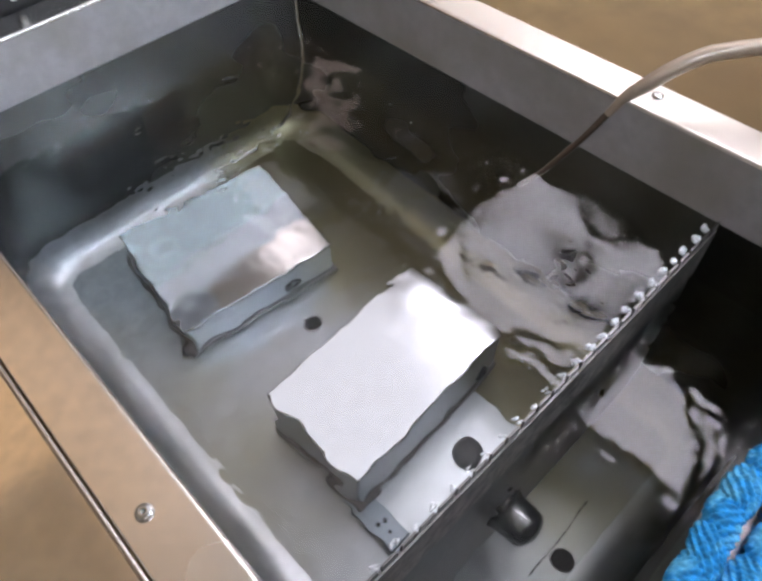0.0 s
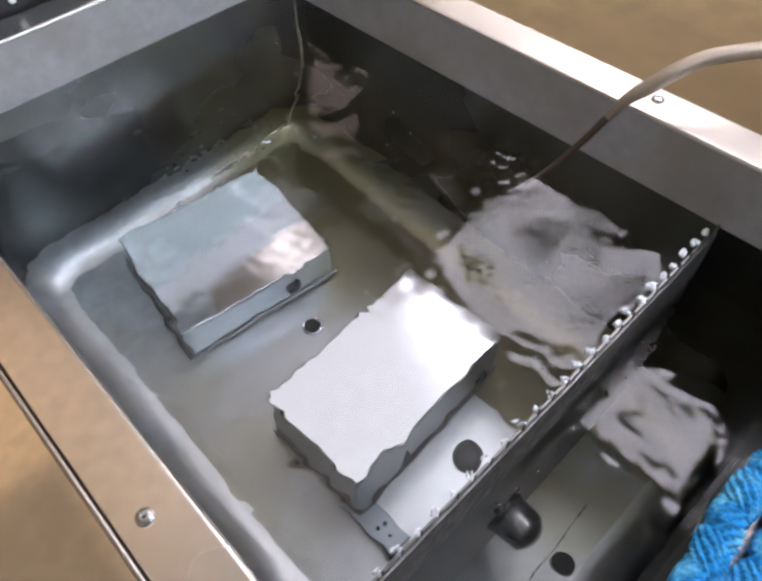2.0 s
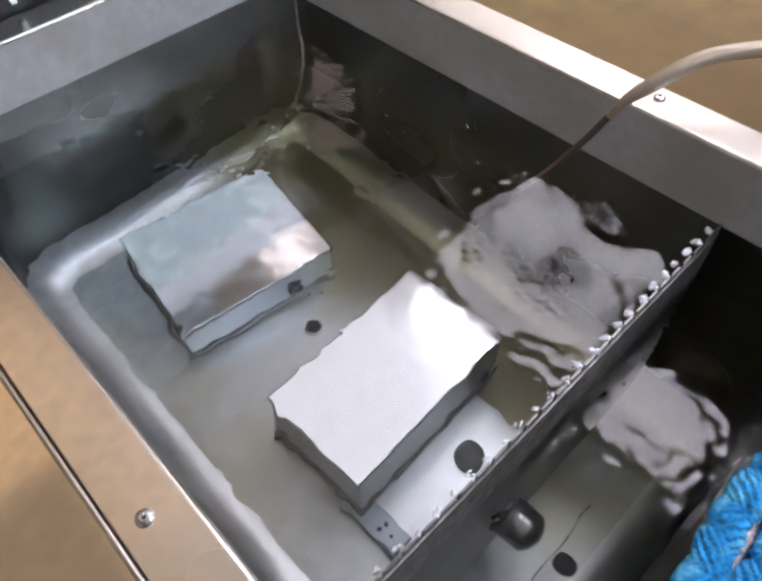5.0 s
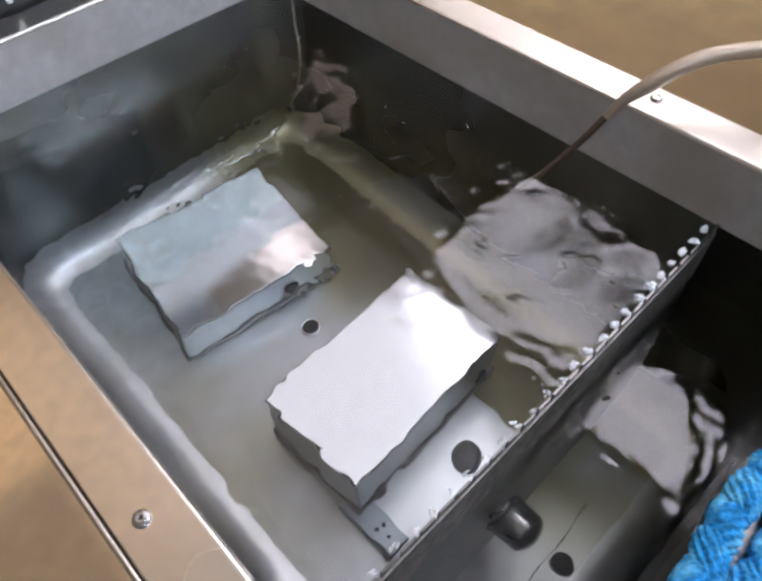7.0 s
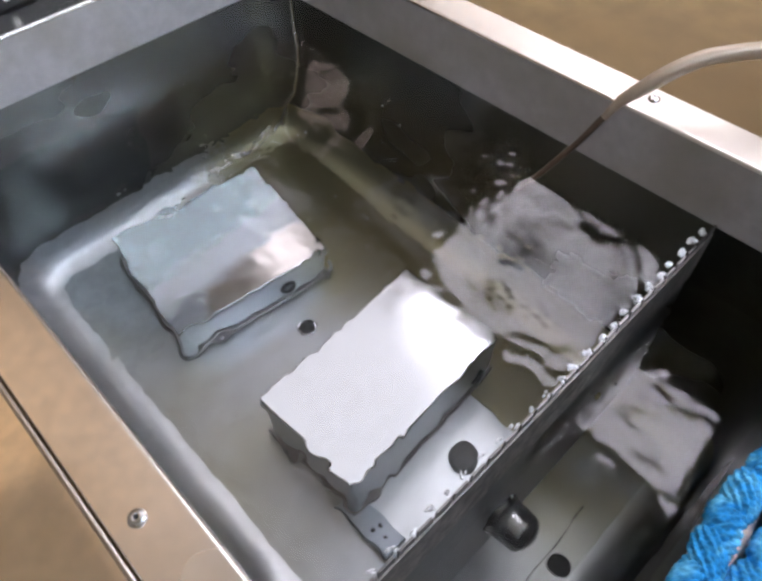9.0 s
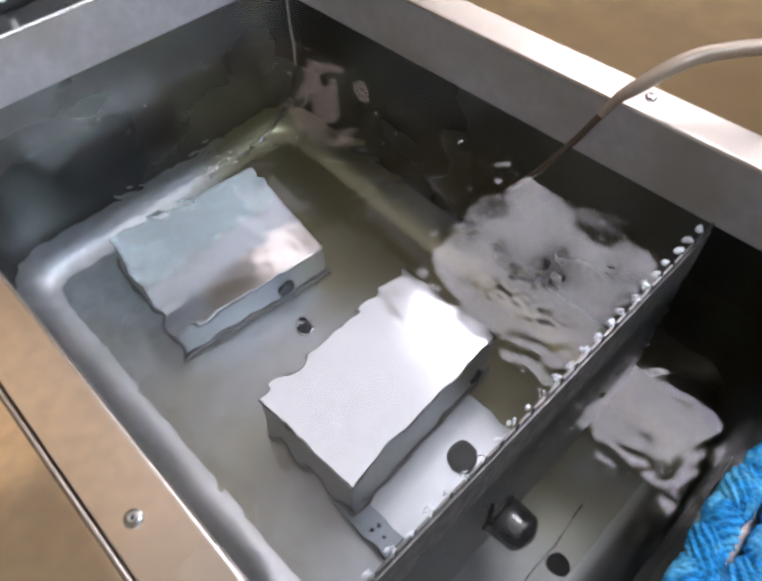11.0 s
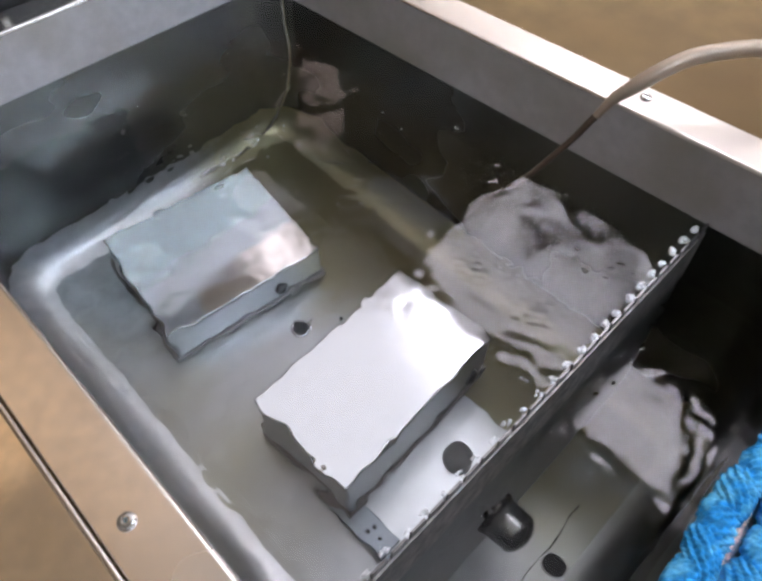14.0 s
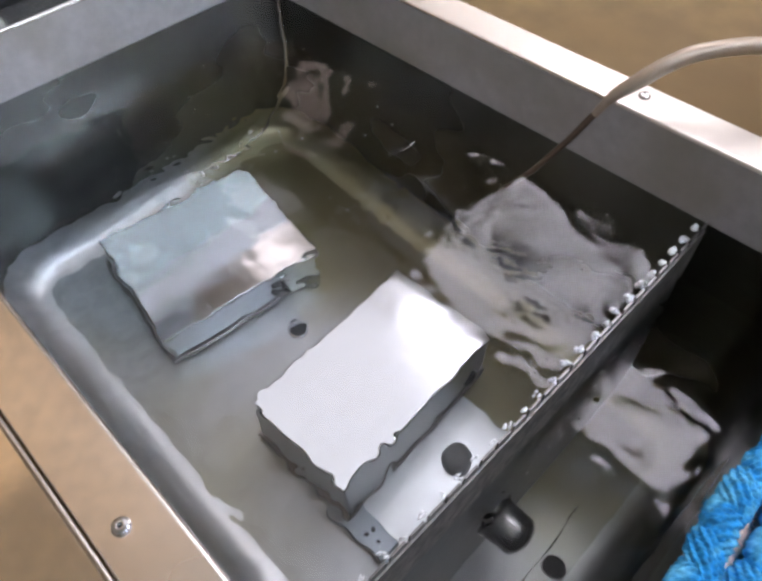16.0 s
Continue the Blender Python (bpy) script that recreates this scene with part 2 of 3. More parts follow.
def room():
    tagged(mesh_object("floor", box_bm(RX0, RX1, RY0, RY1, ROOM_Z - 0.1, ROOM_Z), LINO, smooth=False), "plain brown wooden floor under the bench", "floor", kind="structure")
    tagged(mesh_object("ceiling", box_bm(RX0, RX1, RY0, RY1, CEILING_Z, CEILING_Z + 0.12), CEILING, smooth=False), "plain grey-beige painted ceiling", "ceiling", kind="structure")
    for nm, b in (("wall_west", (RX0 - 0.15, RX0, RY0, RY1)), ("wall_north", (RX0 - 0.15, RX1 + 0.15, RY1, RY1 + 0.15))):
        tagged(mesh_object(nm, box_bm(*b, ROOM_Z - 0.1, CEILING_Z + 0.12), PAINT, smooth=False), "plain grey-brown painted room wall", "wall", kind="structure")
    # Both windows are assumed, added as sources for the steel's bright reflections.
    windowed_wall("wall_south", "x", RY0, -1, RX0 - 0.15, RX1 + 0.15, (-0.6, 2.3, 1.27, 1.64), WINDOW_GLOW, "unseen grey-brown wall with an assumed wide window", "assumed wide window out of view, white-framed with a pale blue glow")
    windowed_wall("wall_east", "y", RX1, 1, RY0, RY1, (-0.2, 2.4, 0.9, 1.60), EAST_GLOW, "unseen grey-brown side wall with an assumed long window", "assumed long window out of view, white-framed with a warm glow")


def ceiling_light(x0, x1, y0, y1, mat, label, turn=0):
    """Framed glowing panel under the ceiling, a lamp or an added glow, turned about its middle."""
    lamp = thing("ceiling_light", label, "ceiling light", pose((x0 + x1) / 2, (y0 + y1) / 2, CEILING_Z, 0, 0, turn), group="ceiling lights")
    w, d = (x1 - x0) / 2, (y1 - y0) / 2
    bm = bmesh.new()
    for b in ((-w - 0.02, w + 0.02, -d - 0.02, -d), (-w - 0.02, w + 0.02, d, d + 0.02), (-w - 0.02, -w, -d, d), (w, w + 0.02, -d, d)):
        box_bm(*b, -0.05, 0, bm=bm)
    part("frame", bm, FRAME_PAINT, lamp)
    part("diffuser", box_bm(-w, w, -d, d, -0.045, -0.01), mat, lamp, "glowing face of the panel")
    return lamp


room()
ceiling_light(1.31, 2.08, 0.28, 1.02, PANEL_GLOW, "bright glowing ceiling light with a white frame")
ceiling_light(1.26, 1.64, -0.26, 0.13, SMALL_GLOW, "small glowing ceiling light with a white frame")
# Added glow in place of a brightly lit stretch of ceiling.
ceiling_light(0.19, 1.26, 0.22, 1.46, SOFT_GLOW, "added wide glow in place of a brightly lit ceiling")
# Added to brighten the sump floor; no lamp is known here.
ceiling_light(0.45, 1.22, -0.23, 0.18, LOW_GLOW, "added dim glow that brightens the sump floor")
# Added glow, fills the dark corner mirrored in the large lid.
ceiling_light(1.37, 1.66, 1.07, 1.48, SOFT_GLOW, "added small glow for the large lid's corner reflection")
ceiling_light(1.02, 1.24, 1.60, 1.98, PINK_GLOW, "small pinkish light box under the ceiling")
ceiling_light(1.43, 2.23, 2.09, 2.31, ROSE_GLOW, "long dim rosy light strip under the ceiling", 49.5)
# Added glows that stand for the brown ceiling mirrored in rim and deck.
ceiling_light(-0.60, 0.12, 1.20, 2.12, WARM_GLOW, "added long amber glow in place of a brown ceiling")
ceiling_light(-0.66, -0.25, 0.45, 1.15, OLIVE_GLOW, "added faint olive glow in place of a brownish ceiling")
ceiling_light(-0.20, 0.12, 0.50, 1.15, WARM_GLOW, "added small amber glow in place of a brown ceiling")


# ---- bench and tank ----
def bench():
    b = thing("bench", "brown laminate bench with the steel tank let into it", "bench")
    bx0, bx1, by0, by1 = -0.75, 1.5, -0.62, 0.60
    hx0, hx1, hy0, hy1 = X0 - 0.03, X1 + 0.03, Y0 - 0.03, Y1 + 0.03
    bm = bmesh.new()
    for q in ((bx0, hx0, by0, by1), (hx1, bx1, by0, by1), (hx0, hx1, by0, hy0), (hx0, hx1, hy1, by1)):
        box_bm(*q, -0.036, -0.006, bm=bm)
    bmesh.ops.remove_doubles(bm, verts=bm.verts, dist=1e-5)
    part("worktop", bm, BENCH, b)
    deck = thing("steel_deck", "brushed steel deck plate beside the tank rim", "deck plate")
    part("edge_bead", tube_bm([(X0 - 0.0415, by0 + 0.01, -0.0012), (X0 - 0.0415, 0.0, -0.0012), (X0 - 0.0415, by1 - 0.01, -0.0012)], 0.0016, 10, 4), STEEL_RIM, deck, "rounded bead along the deck edge", True)
    part("plate", box_bm(bx0 + 0.05, X0 - 0.0428, by0 + 0.01, by1 - 0.01, -0.006, -0.0015, 0.001), STEEL_DECK, deck)
    for q in ((bx0 + 0.02, bx0 + 0.05, by0 + 0.02, by1 - 0.02), (bx1 - 0.05, bx1 - 0.02, by0 + 0.02, by1 - 0.02), (bx0 + 0.05, bx1 - 0.05, by1 - 0.05, by1 - 0.02), (bx0 + 0.05, bx1 - 0.05, by0 + 0.02, by0 + 0.05)):
        part("side_panel", box_bm(*q, ROOM_Z, -0.036), BENCH_SIDE, b)


def tank():
    t = thing("tank", "deep stainless steel tank with a folded rim, full of clear water", "tank")
    seg = 12
    # flange round the opening
    loops = [round_rect(X0 - 0.039, X1 + 0.039, Y0 - 0.039, Y1 + 0.039, 0.012, -0.006, seg),
             round_rect(X0 - 0.039, X1 + 0.039, Y0 - 0.039, Y1 + 0.039, 0.012, -0.0012, seg),
             round_rect(X0 - 0.038, X1 + 0.038, Y0 - 0.038, Y1 + 0.038, 0.012, 0.0, seg)]
    rc = 0.060
    for i in range(6):
        a = radians(90 * i / 5)
        d = 0.003 - 0.003 * math.sin(a)
        z = -0.003 + 0.003 * math.cos(a)
        loops.append(round_rect(X0 - d, X1 + d, Y0 - d, Y1 + d, rc, z, seg))
    part("rim", loft_bm(loops), STEEL_RIM, t, "brushed steel rim with a rounded inner edge", "round")
    # basin with a coved floor
    cove = 0.040
    # The front band takes the darkened wall steel to paint its shade.
    for nm, mat, keep_front, lab in (("dry_band", STEEL_DRY, False, "satin steel wall above the water line"), ("front_band", STEEL_WALL, True, "steel front wall with its shade put into the colour")):
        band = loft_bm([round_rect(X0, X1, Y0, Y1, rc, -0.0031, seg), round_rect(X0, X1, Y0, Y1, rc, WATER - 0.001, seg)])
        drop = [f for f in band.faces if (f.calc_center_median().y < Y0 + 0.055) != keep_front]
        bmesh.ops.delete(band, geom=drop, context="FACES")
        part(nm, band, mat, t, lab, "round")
    loops = [round_rect(X0, X1, Y0, Y1, rc, WATER - 0.001, seg), round_rect(X0, X1, Y0, Y1, rc, -0.1, seg), round_rect(X0, X1, Y0, Y1, rc, FLOOR_Z + cove + 0.002, seg)]
    for i in range(9):
        a = radians(90 * i / 8)
        d = cove * (1 - math.cos(a))
        loops.append(round_rect(X0 + d, X1 - d, Y0 + d, Y1 - d, rc - d * 0.9, FLOOR_Z + cove - cove * math.sin(a), seg))
    bm = loft_bm(loops)
    top = [v for v in bm.verts if abs(v.co.z - FLOOR_Z) < 1e-6]
    ring = [e for e in bm.edges if e.is_boundary and all(v in top for v in e.verts)]
    bmesh.ops.contextual_create(bm, geom=ring)
    def lift(faces):
        """Moves faces into a bmesh of their own."""
        out = bmesh.new()
        copied = {v: out.verts.new(v.co) for v in {v for f in faces for v in f.verts}}
        for f in faces:
            out.faces.new([copied[v] for v in f.verts])
        return out
    low = [f for f in bm.faces if f.calc_center_median().z < FLOOR_Z + cove * 0.98]
    flat = [f for f in low if f.calc_center_median().z < FLOOR_Z + 1e-5]
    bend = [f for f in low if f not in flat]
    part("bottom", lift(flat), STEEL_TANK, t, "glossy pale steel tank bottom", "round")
    part("cove", lift(bend), STEEL_COVE, t, "coved edge with its bright band put into the colour", True)
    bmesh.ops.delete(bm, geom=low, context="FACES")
    part("wall", bm, STEEL_WALL, t, "steel tank wall with its dim reflections put into the colour", "round")
    # outer skin
    o = 0.004
    outer = [round_rect(X0 - o, X1 + o, Y0 - o, Y1 + o, rc, -0.006, seg), round_rect(X0 - o, X1 + o, Y0 - o, Y1 + o, rc, FLOOR_Z - o, seg)]
    bm = loft_bm(outer)
    bm.faces.new([v for v in bm.verts if abs(v.co.z - (FLOOR_Z - o)) < 1e-6])
    part("outer_shell", bm, STEEL_DIV, t)
    return t


def screw(x, y):
    """Button-head screw with a hexagonal socket."""
    s = thing("screw", "silver button-head screw in the steel rim", "screw", pose(x, y, 0), group="rim screws")
    prof = [(0.0052, 0.0), (0.0052, 0.0006), (0.0048, 0.0016), (0.0038, 0.0024), (0.0024, 0.0028), (0.0019, 0.0028)]
    loops = [[(r * math.cos(2 * math.pi * i / 24), r * math.sin(2 * math.pi * i / 24), z) for i in range(24)] for r, z in prof]
    def hexed(r, z):
        out = []
        for i in range(24):
            a = 2 * math.pi * i / 24
            k = math.cos(math.pi / 6) / math.cos((a % (math.pi / 3)) - math.pi / 6)
            out.append((r * k * math.cos(a), r * k * math.sin(a), z))
        return out
    loops += [hexed(0.0017, 0.0027), hexed(0.0017, 0.0009)]
    part("head", loft_bm(loops, True), STEEL_SCREW, s, smooth=False)
    part("socket", lathe_bm([(0.00135, 0.0009), (0.00135, 0.00105)], 6), DARK, s, "dark hexagonal socket")


def floor_seam(tank_thing):
    """Rough weld line along the sump floor."""
    rnd = random.Random(4)
    pts = [(0.222 + 0.014 * i, -0.1455 + rnd.uniform(-0.0012, 0.0012) + 0.00045 * i, FLOOR_Z + 0.0002) for i in range(8)]
    part("weld_seam", tube_bm(pts, lambda t: 0.0002 + 0.0008 * abs(math.sin(31 * t)) * abs(math.sin(7.3 * t + 1)), 8, 8), STEEL_PIPE, tank_thing, "thin dark weld line on the sump floor", True)


bench()
floor_seam(tank())
screw(0.0, 0.0)
screw(0.4985, 0.002)


# ---- inside the tank ----
NOTCH = 0.0166


def divider():
    d = thing("divider", "dull steel weir plate with a notched top edge", "weir plate")
    top, low = WATER + 0.002, WATER - 0.006
    pts = [(X0 + 0.001, FLOOR_Z + 0.001), (X1 - 0.001, FLOOR_Z + 0.001), (X1 - 0.001, top)]
    x = X1 - 0.012
    while x > X0 + 0.012:
        pts += [(x, top), (x - 0.0010, low), (x - 0.0034, low), (x - 0.0044, top)]
        x -= NOTCH
    pts.append((X0 + 0.001, top))
    bm = bmesh.new()
    f = bm.faces.new([bm.verts.new((px, DIV_Y, pz)) for px, pz in pts])
    ext = bmesh.ops.extrude_face_region(bm, geom=[f])
    bmesh.ops.translate(bm, vec=(0, -0.0016, 0), verts=[v for v in ext["geom"] if isinstance(v, bmesh.types.BMVert)])
    bmesh.ops.recalc_face_normals(bm, faces=bm.faces)
    part("plate", bm, STEEL_DIV, d)
    # Added strip: the weir face above the sump is lightened by its colour.
    part("lighter_strip", box_bm(X0 + 0.002, X1 - 0.002, DIV_Y - 0.0030, DIV_Y - 0.0016, SUMP + 0.004, WATER - 0.0065, 0.0003), STEEL_STRIP, d, "added lighter strip for the weir face above the sump water")
    return d


def lip_bm(seed, spread):
    """A ragged lump of water that bulges through a notch, its lamp glint painted as white; spread 1 is a full lump, 0 a
    thin slanting glint.
    """
    rnd = random.Random(seed)
    bm = bmesh.new()
    for _ in range(4):
        made = bmesh.ops.create_icosphere(bm, subdivisions=3, radius=1.0)["verts"]
        size = rnd.uniform(0.4, 0.85)
        off = Vector((rnd.random() * 50, rnd.random() * 50, 0))
        shift = Vector((rnd.uniform(-0.0024, 0.0024), rnd.uniform(-0.0020, 0.0024), rnd.uniform(-0.0006, 0.0004)))
        half = Vector((0.0022 + 0.0012 * spread, 0.0010 + 0.0014 * spread, 0.0010 + 0.0009 * spread))
        for v in made:
            k = 1 + 1.2 * noise.noise(v.co * 2.3 + off) + 0.6 * noise.noise(v.co * 5.1 + off)
            v.co = Vector((v.co.x * half.x, v.co.y * half.y, v.co.z * half.z)) * k * size + shift
    return bm


LIPS = []


def overflow():
    x, i = X1 - 0.012 - 0.0022, 0
    while x > X0 + 0.05:
        lip = mesh_object("water_lip_glint", lip_bm(i, ease((x - 0.19) / 0.12)), GLINT_FOAM)
        tagged(lip, "small lump of spilling water with its lamp glint painted white", "water", "spilling water lumps")
        lip.matrix_basis = pose(x, DIV_Y + 0.003, WATER + 0.0004)
        LIPS.append(lip)
        x -= NOTCH
        i += 1


def steel_box(name, m, sx, sy, sz, label, hole_x):
    """Closed welded steel box with rolled edges, seam strips, feet and a cable hole in its side."""
    b = thing(name, label, "steel box", m, group="sunken boxes")
    part("body", box_bm(0, sx, 0, sy, 0.0125, sz - 0.0035, 0.003, 2), STEEL_SIDE, b, "steel box sides, dimmed in colour", "round")
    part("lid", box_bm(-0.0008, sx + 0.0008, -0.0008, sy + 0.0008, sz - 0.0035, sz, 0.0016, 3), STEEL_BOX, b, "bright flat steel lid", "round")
    # Dark plate steel here draws the dark line under the sides.
    part("bottom_flange", box_bm(-0.0035, sx + 0.0035, -0.0025, sy + 0.0025, 0.003, 0.0105, 0.0012), STEEL_DIV, b, "bottom flange, darkened for the line under the sides")
    for fx, fy in ((0.0, 0.0), (sx, 0.0), (0.0, sy), (sx, sy)):
        f = part("foot", lathe_bm([(0.010, 0.0), (0.011, 0.002), (0.011, 0.0027), (0.009, 0.0030)], 20), STEEL_DIV, b)
        f.matrix_basis = pose(fx + (0.012 if fx == 0 else -0.012), fy + (0.012 if fy == 0 else -0.012), 0)
    gl = part("cable_gland", lathe_bm([(0.010, 0.0), (0.010, 0.004), (0.0075, 0.0045), (0.0075, 0.001)], 20), BLACK, b, "black round cable gland")
    gl.matrix_basis = pose(hole_x, 0.001, 0.032, 90, 0, 0)
    return b


def floor_hole(x, y, r, wide, mat, label):
    h = thing("floor_drain", label, "drain", pose(x, y, FLOOR_Z))
    part("collar", lathe_bm([(r * wide, 0.0005), (r * (wide - 0.04), 0.002), (r * 1.05, 0.0028), (r, 0.0022), (r, 0.0008)], 28), mat, h, "thin steel collar", True)
    part("opening", lathe_bm([(r * 0.99, 0.001), (r * 0.99, 0.0014)], 28), DARK, h, "black opening")


def pipe_stub():
    p = thing("pipe_stub", "dark round-ended steel pipe through the weir plate, under water", "pipe")
    r = 0.0200
    prof = [(r * 1.02, -0.03), (r * 1.02, 0.012), (r, 0.024)] + [(r * math.cos(radians(a)), 0.024 + r * 0.62 * math.sin(radians(a))) for a in (12, 24, 36, 48, 60, 72, 84)]
    p.matrix_basis = pose(0.226, DIV_Y - 0.004, -0.30, 90, 0, 0)
    part("pipe", lathe_bm(prof, 40), STEEL_PIPE, p, smooth=True)
    part("weld_ring", lathe_bm([(r * 1.10, -0.003), (r * 1.10, 0.000), (r * 1.03, 0.004)], 40), STEEL_PIPE, p, smooth=True)


divider()
overflow()
big_box = steel_box("steel_box", pose(0.143, 0.012, FLOOR_Z + 0.0028, 0, 0, 2.5), 0.216, 0.128, 0.10, "bright satin steel box lying sunken on the tank floor", 0.19)
steel_box("steel_box", pose(0.123, 0.275, FLOOR_Z, 0, 0, -6.8), 0.198, 0.165, 0.07, "smaller satin steel box sunken near the tank corner", 0.14)
bracket = part("mounting_bracket", box_bm(-0.010, 0.017, -0.052, 0.020, 0.0015, 0.0075, 0.0015), STEEL_BRACKET, big_box, "blue-grey steel bracket with three holes")
for hx, hy in ((0.000, -0.024), (0.008, -0.026), (0.002, -0.038)):
    hole = part("bolt_hole", lathe_bm([(0.0024, 0.0), (0.0024, 0.0006)], 12), DARK, bracket, "dark bolt hole")
    hole.matrix_basis = pose(hx, hy, 0.0073)
base_plate = thing("base_plate", "thin pale steel plate under the front of the large box", "plate")
part("sheet", box_bm(0.158, 0.322, -0.074, 0.060, FLOOR_Z + 0.0002, FLOOR_Z + 0.0028, 0.0008), STEEL_PLATE, base_plate)
cap = thing("rubber_plug", "grey round rubber plug on the pale plate", "plug", pose(0.263, -0.025, FLOOR_Z + 0.0028))
part("dome", lathe_bm([(0.0165, 0.0), (0.0165, 0.004), (0.0155, 0.008), (0.0125, 0.0115), (0.008, 0.0135), (0.003, 0.0143), (0.0004, 0.0144)], 32), RUBBER, cap, smooth=True)
floor_hole(0.250, 0.213, 0.0095, 1.32, STEEL_BOX, "small black drain opening with a bright collar")
floor_hole(0.255, -0.159, 0.0112, 1.12, STEEL_DIV, "round black drain opening in the sump floor")
pipe_stub()


def hose():
    h = thing("water_hose", "grey-beige hose over the tank rim with a thin steel nozzle", "hose")
    part("sleeve", tube_bm([(0.4625, 0.0240, -0.0105), (0.4690, 0.0160, 0.0075), (0.4788, 0.0037, 0.0225), (0.4924, -0.0067, 0.0340), (0.5098, -0.0188, 0.0420), (0.5251, -0.0333, 0.0460), (0.5431, -0.0472, 0.0465), (0.5660, -0.064, 0.0450), (0.68, -0.11, 0.033), (0.80, -0.16, 0.008), (1.0, -0.22, 0.0005), (1.2, -0.25, 0.0005)], lambda t: 0.0036 + 0.0029 * ease(t / 0.2), 20), HOSE, h, smooth=True)
    part("nozzle", tube_bm([(0.4640, 0.0222, -0.0070), (0.4614, 0.0259, -0.014), (0.4491, 0.0335, -0.033), (0.4351, 0.0430, -0.052), (0.4219, 0.0516, -0.068), (0.405, 0.062, -0.088)], lambda t: 0.0034 - 0.0008 * t, 14), NOZZLE, h, "thin dark steel nozzle tube", True)
    c = thing("sensor_tube", "thin steel tube lying down the tank corner and along its floor", "tube")
    part("tube", tube_bm([(0.560, 0.520, 0.004), (0.515, 0.488, 0.004), (0.485, 0.470, 0.0045), (0.4715, 0.4660, -0.004), (0.4682, 0.4650, -0.030), (0.4682, 0.4650, -0.111), (0.4680, 0.4650, -0.151), (0.4684, 0.4640, -0.211), (0.4655, 0.4710, -0.281), (0.4560, 0.4800, -0.345), (0.4343, 0.4835, -0.385), (0.4009, 0.4840, -0.3985), (0.3697, 0.4780, -0.4005), (0.3487, 0.4830, -0.4010), (0.303, 0.4830, -0.402)], 0.0030, 12), TUBE_STEEL, c, smooth=True)


hose()


def towel_roll(y, z, r, x0, x1, seed, name, label):
    """Rolled looped cloth: slanting ribs of loops round a roll."""
    rnd = random.Random(seed)
    n, seg = 900, 80
    loops = []
    for i in range(n + 1):
        x = x0 + (x1 - x0) * i / n
        loop = []
        for k in range(seg):
            a = 2 * math.pi * k / seg
            # slanting twists, then loops that lie across each twist
            u = x * 50 + a / (2 * math.pi) + 0.25 * noise.noise(Vector((x * 40, math.cos(a), math.sin(a) + seed)))
            fold = 0.32 * abs(math.sin(math.pi * u)) ** 0.55
            lean = 1 if int(math.floor(u)) % 2 else -1
            wob = 1.6 * noise.noise(Vector((x * 130, math.cos(a) * 2, math.sin(a) * 2 + seed)))
            rib = 0.12 * math.sin(10 * a + lean * x * 1100 + wob) + 0.03 * math.sin(x * 2300 - 5 * a + 2 * wob)
            tuft = 0.05 * noise.noise(Vector((x * 380, math.cos(a) * 6, math.sin(a) * 6 + seed)))
            q = r * (0.82 + fold + rib + tuft)
            loop.append((x, y + q * math.cos(a) + 0.002 * math.sin(x * 60 + seed), z + q * math.sin(a)))
        loops.append(loop)
    tagged(mesh_object(name, loft_bm(loops, True), CLOTH), label, "cloth", "blue cloths")


towel_roll(-0.2125, 0.0088, 0.0082, 0.02, 0.42, 1, "rolled_cloth", "bright blue looped cloth rolled up on the tank rim")
towel_roll(-0.2322, 0.0088, 0.0084, 0.03, 0.43, 5, "rolled_cloth", "second bright blue looped cloth roll behind the first")


def control_box():
    b = thing("control_box", "black plastic control box beside the tank", "control box", pose(0.02, 0.549, -0.006))
    part("housing", box_bm(-0.3, 0.24, 0.0, 0.045, 0.0, 0.16, 0.004), BLACK, b)
    k = part("switch", box_bm(-0.003, 0.003, -0.003, 0.003, -0.006, 0.006, 0.001), FRAME_PAINT, b, "small white switch")
    k.matrix_basis = pose(0.16, -0.001, 0.022)


control_box()


# ---- water: a calm sheet with turning rippled discs and rings let into it ----
def waves(seed, count, lo, hi, amount):
    """Sum of short sine waves with wavelengths between lo and hi and a total slope of about amount."""
    rnd = random.Random(seed)
    terms = []
    for _ in range(count):
        wl = lo * (hi / lo) ** rnd.random()
        a = rnd.random() * 2 * math.pi
        k = 2 * math.pi / wl
        terms.append((k * math.cos(a), k * math.sin(a), rnd.random() * 6.283, amount / k / math.sqrt(count) * 1.4))
    kx, ky, ph, am = (np.array(c) for c in zip(*terms))

    def height(x, y):
        return float(np.dot(am, np.sin(kx * x + ky * y + ph)))
    return height


def patchy(wave, seed, calm=0.25, size=0.035):
    """The same waves with calm and choppy patches."""
    def height(x, y):
        k = 0.42 + 1.1 * noise.noise(Vector((x / size, y / size, seed * 3.7)))
        return wave(x, y) * (calm + 1.5 * ease(k))
    return height


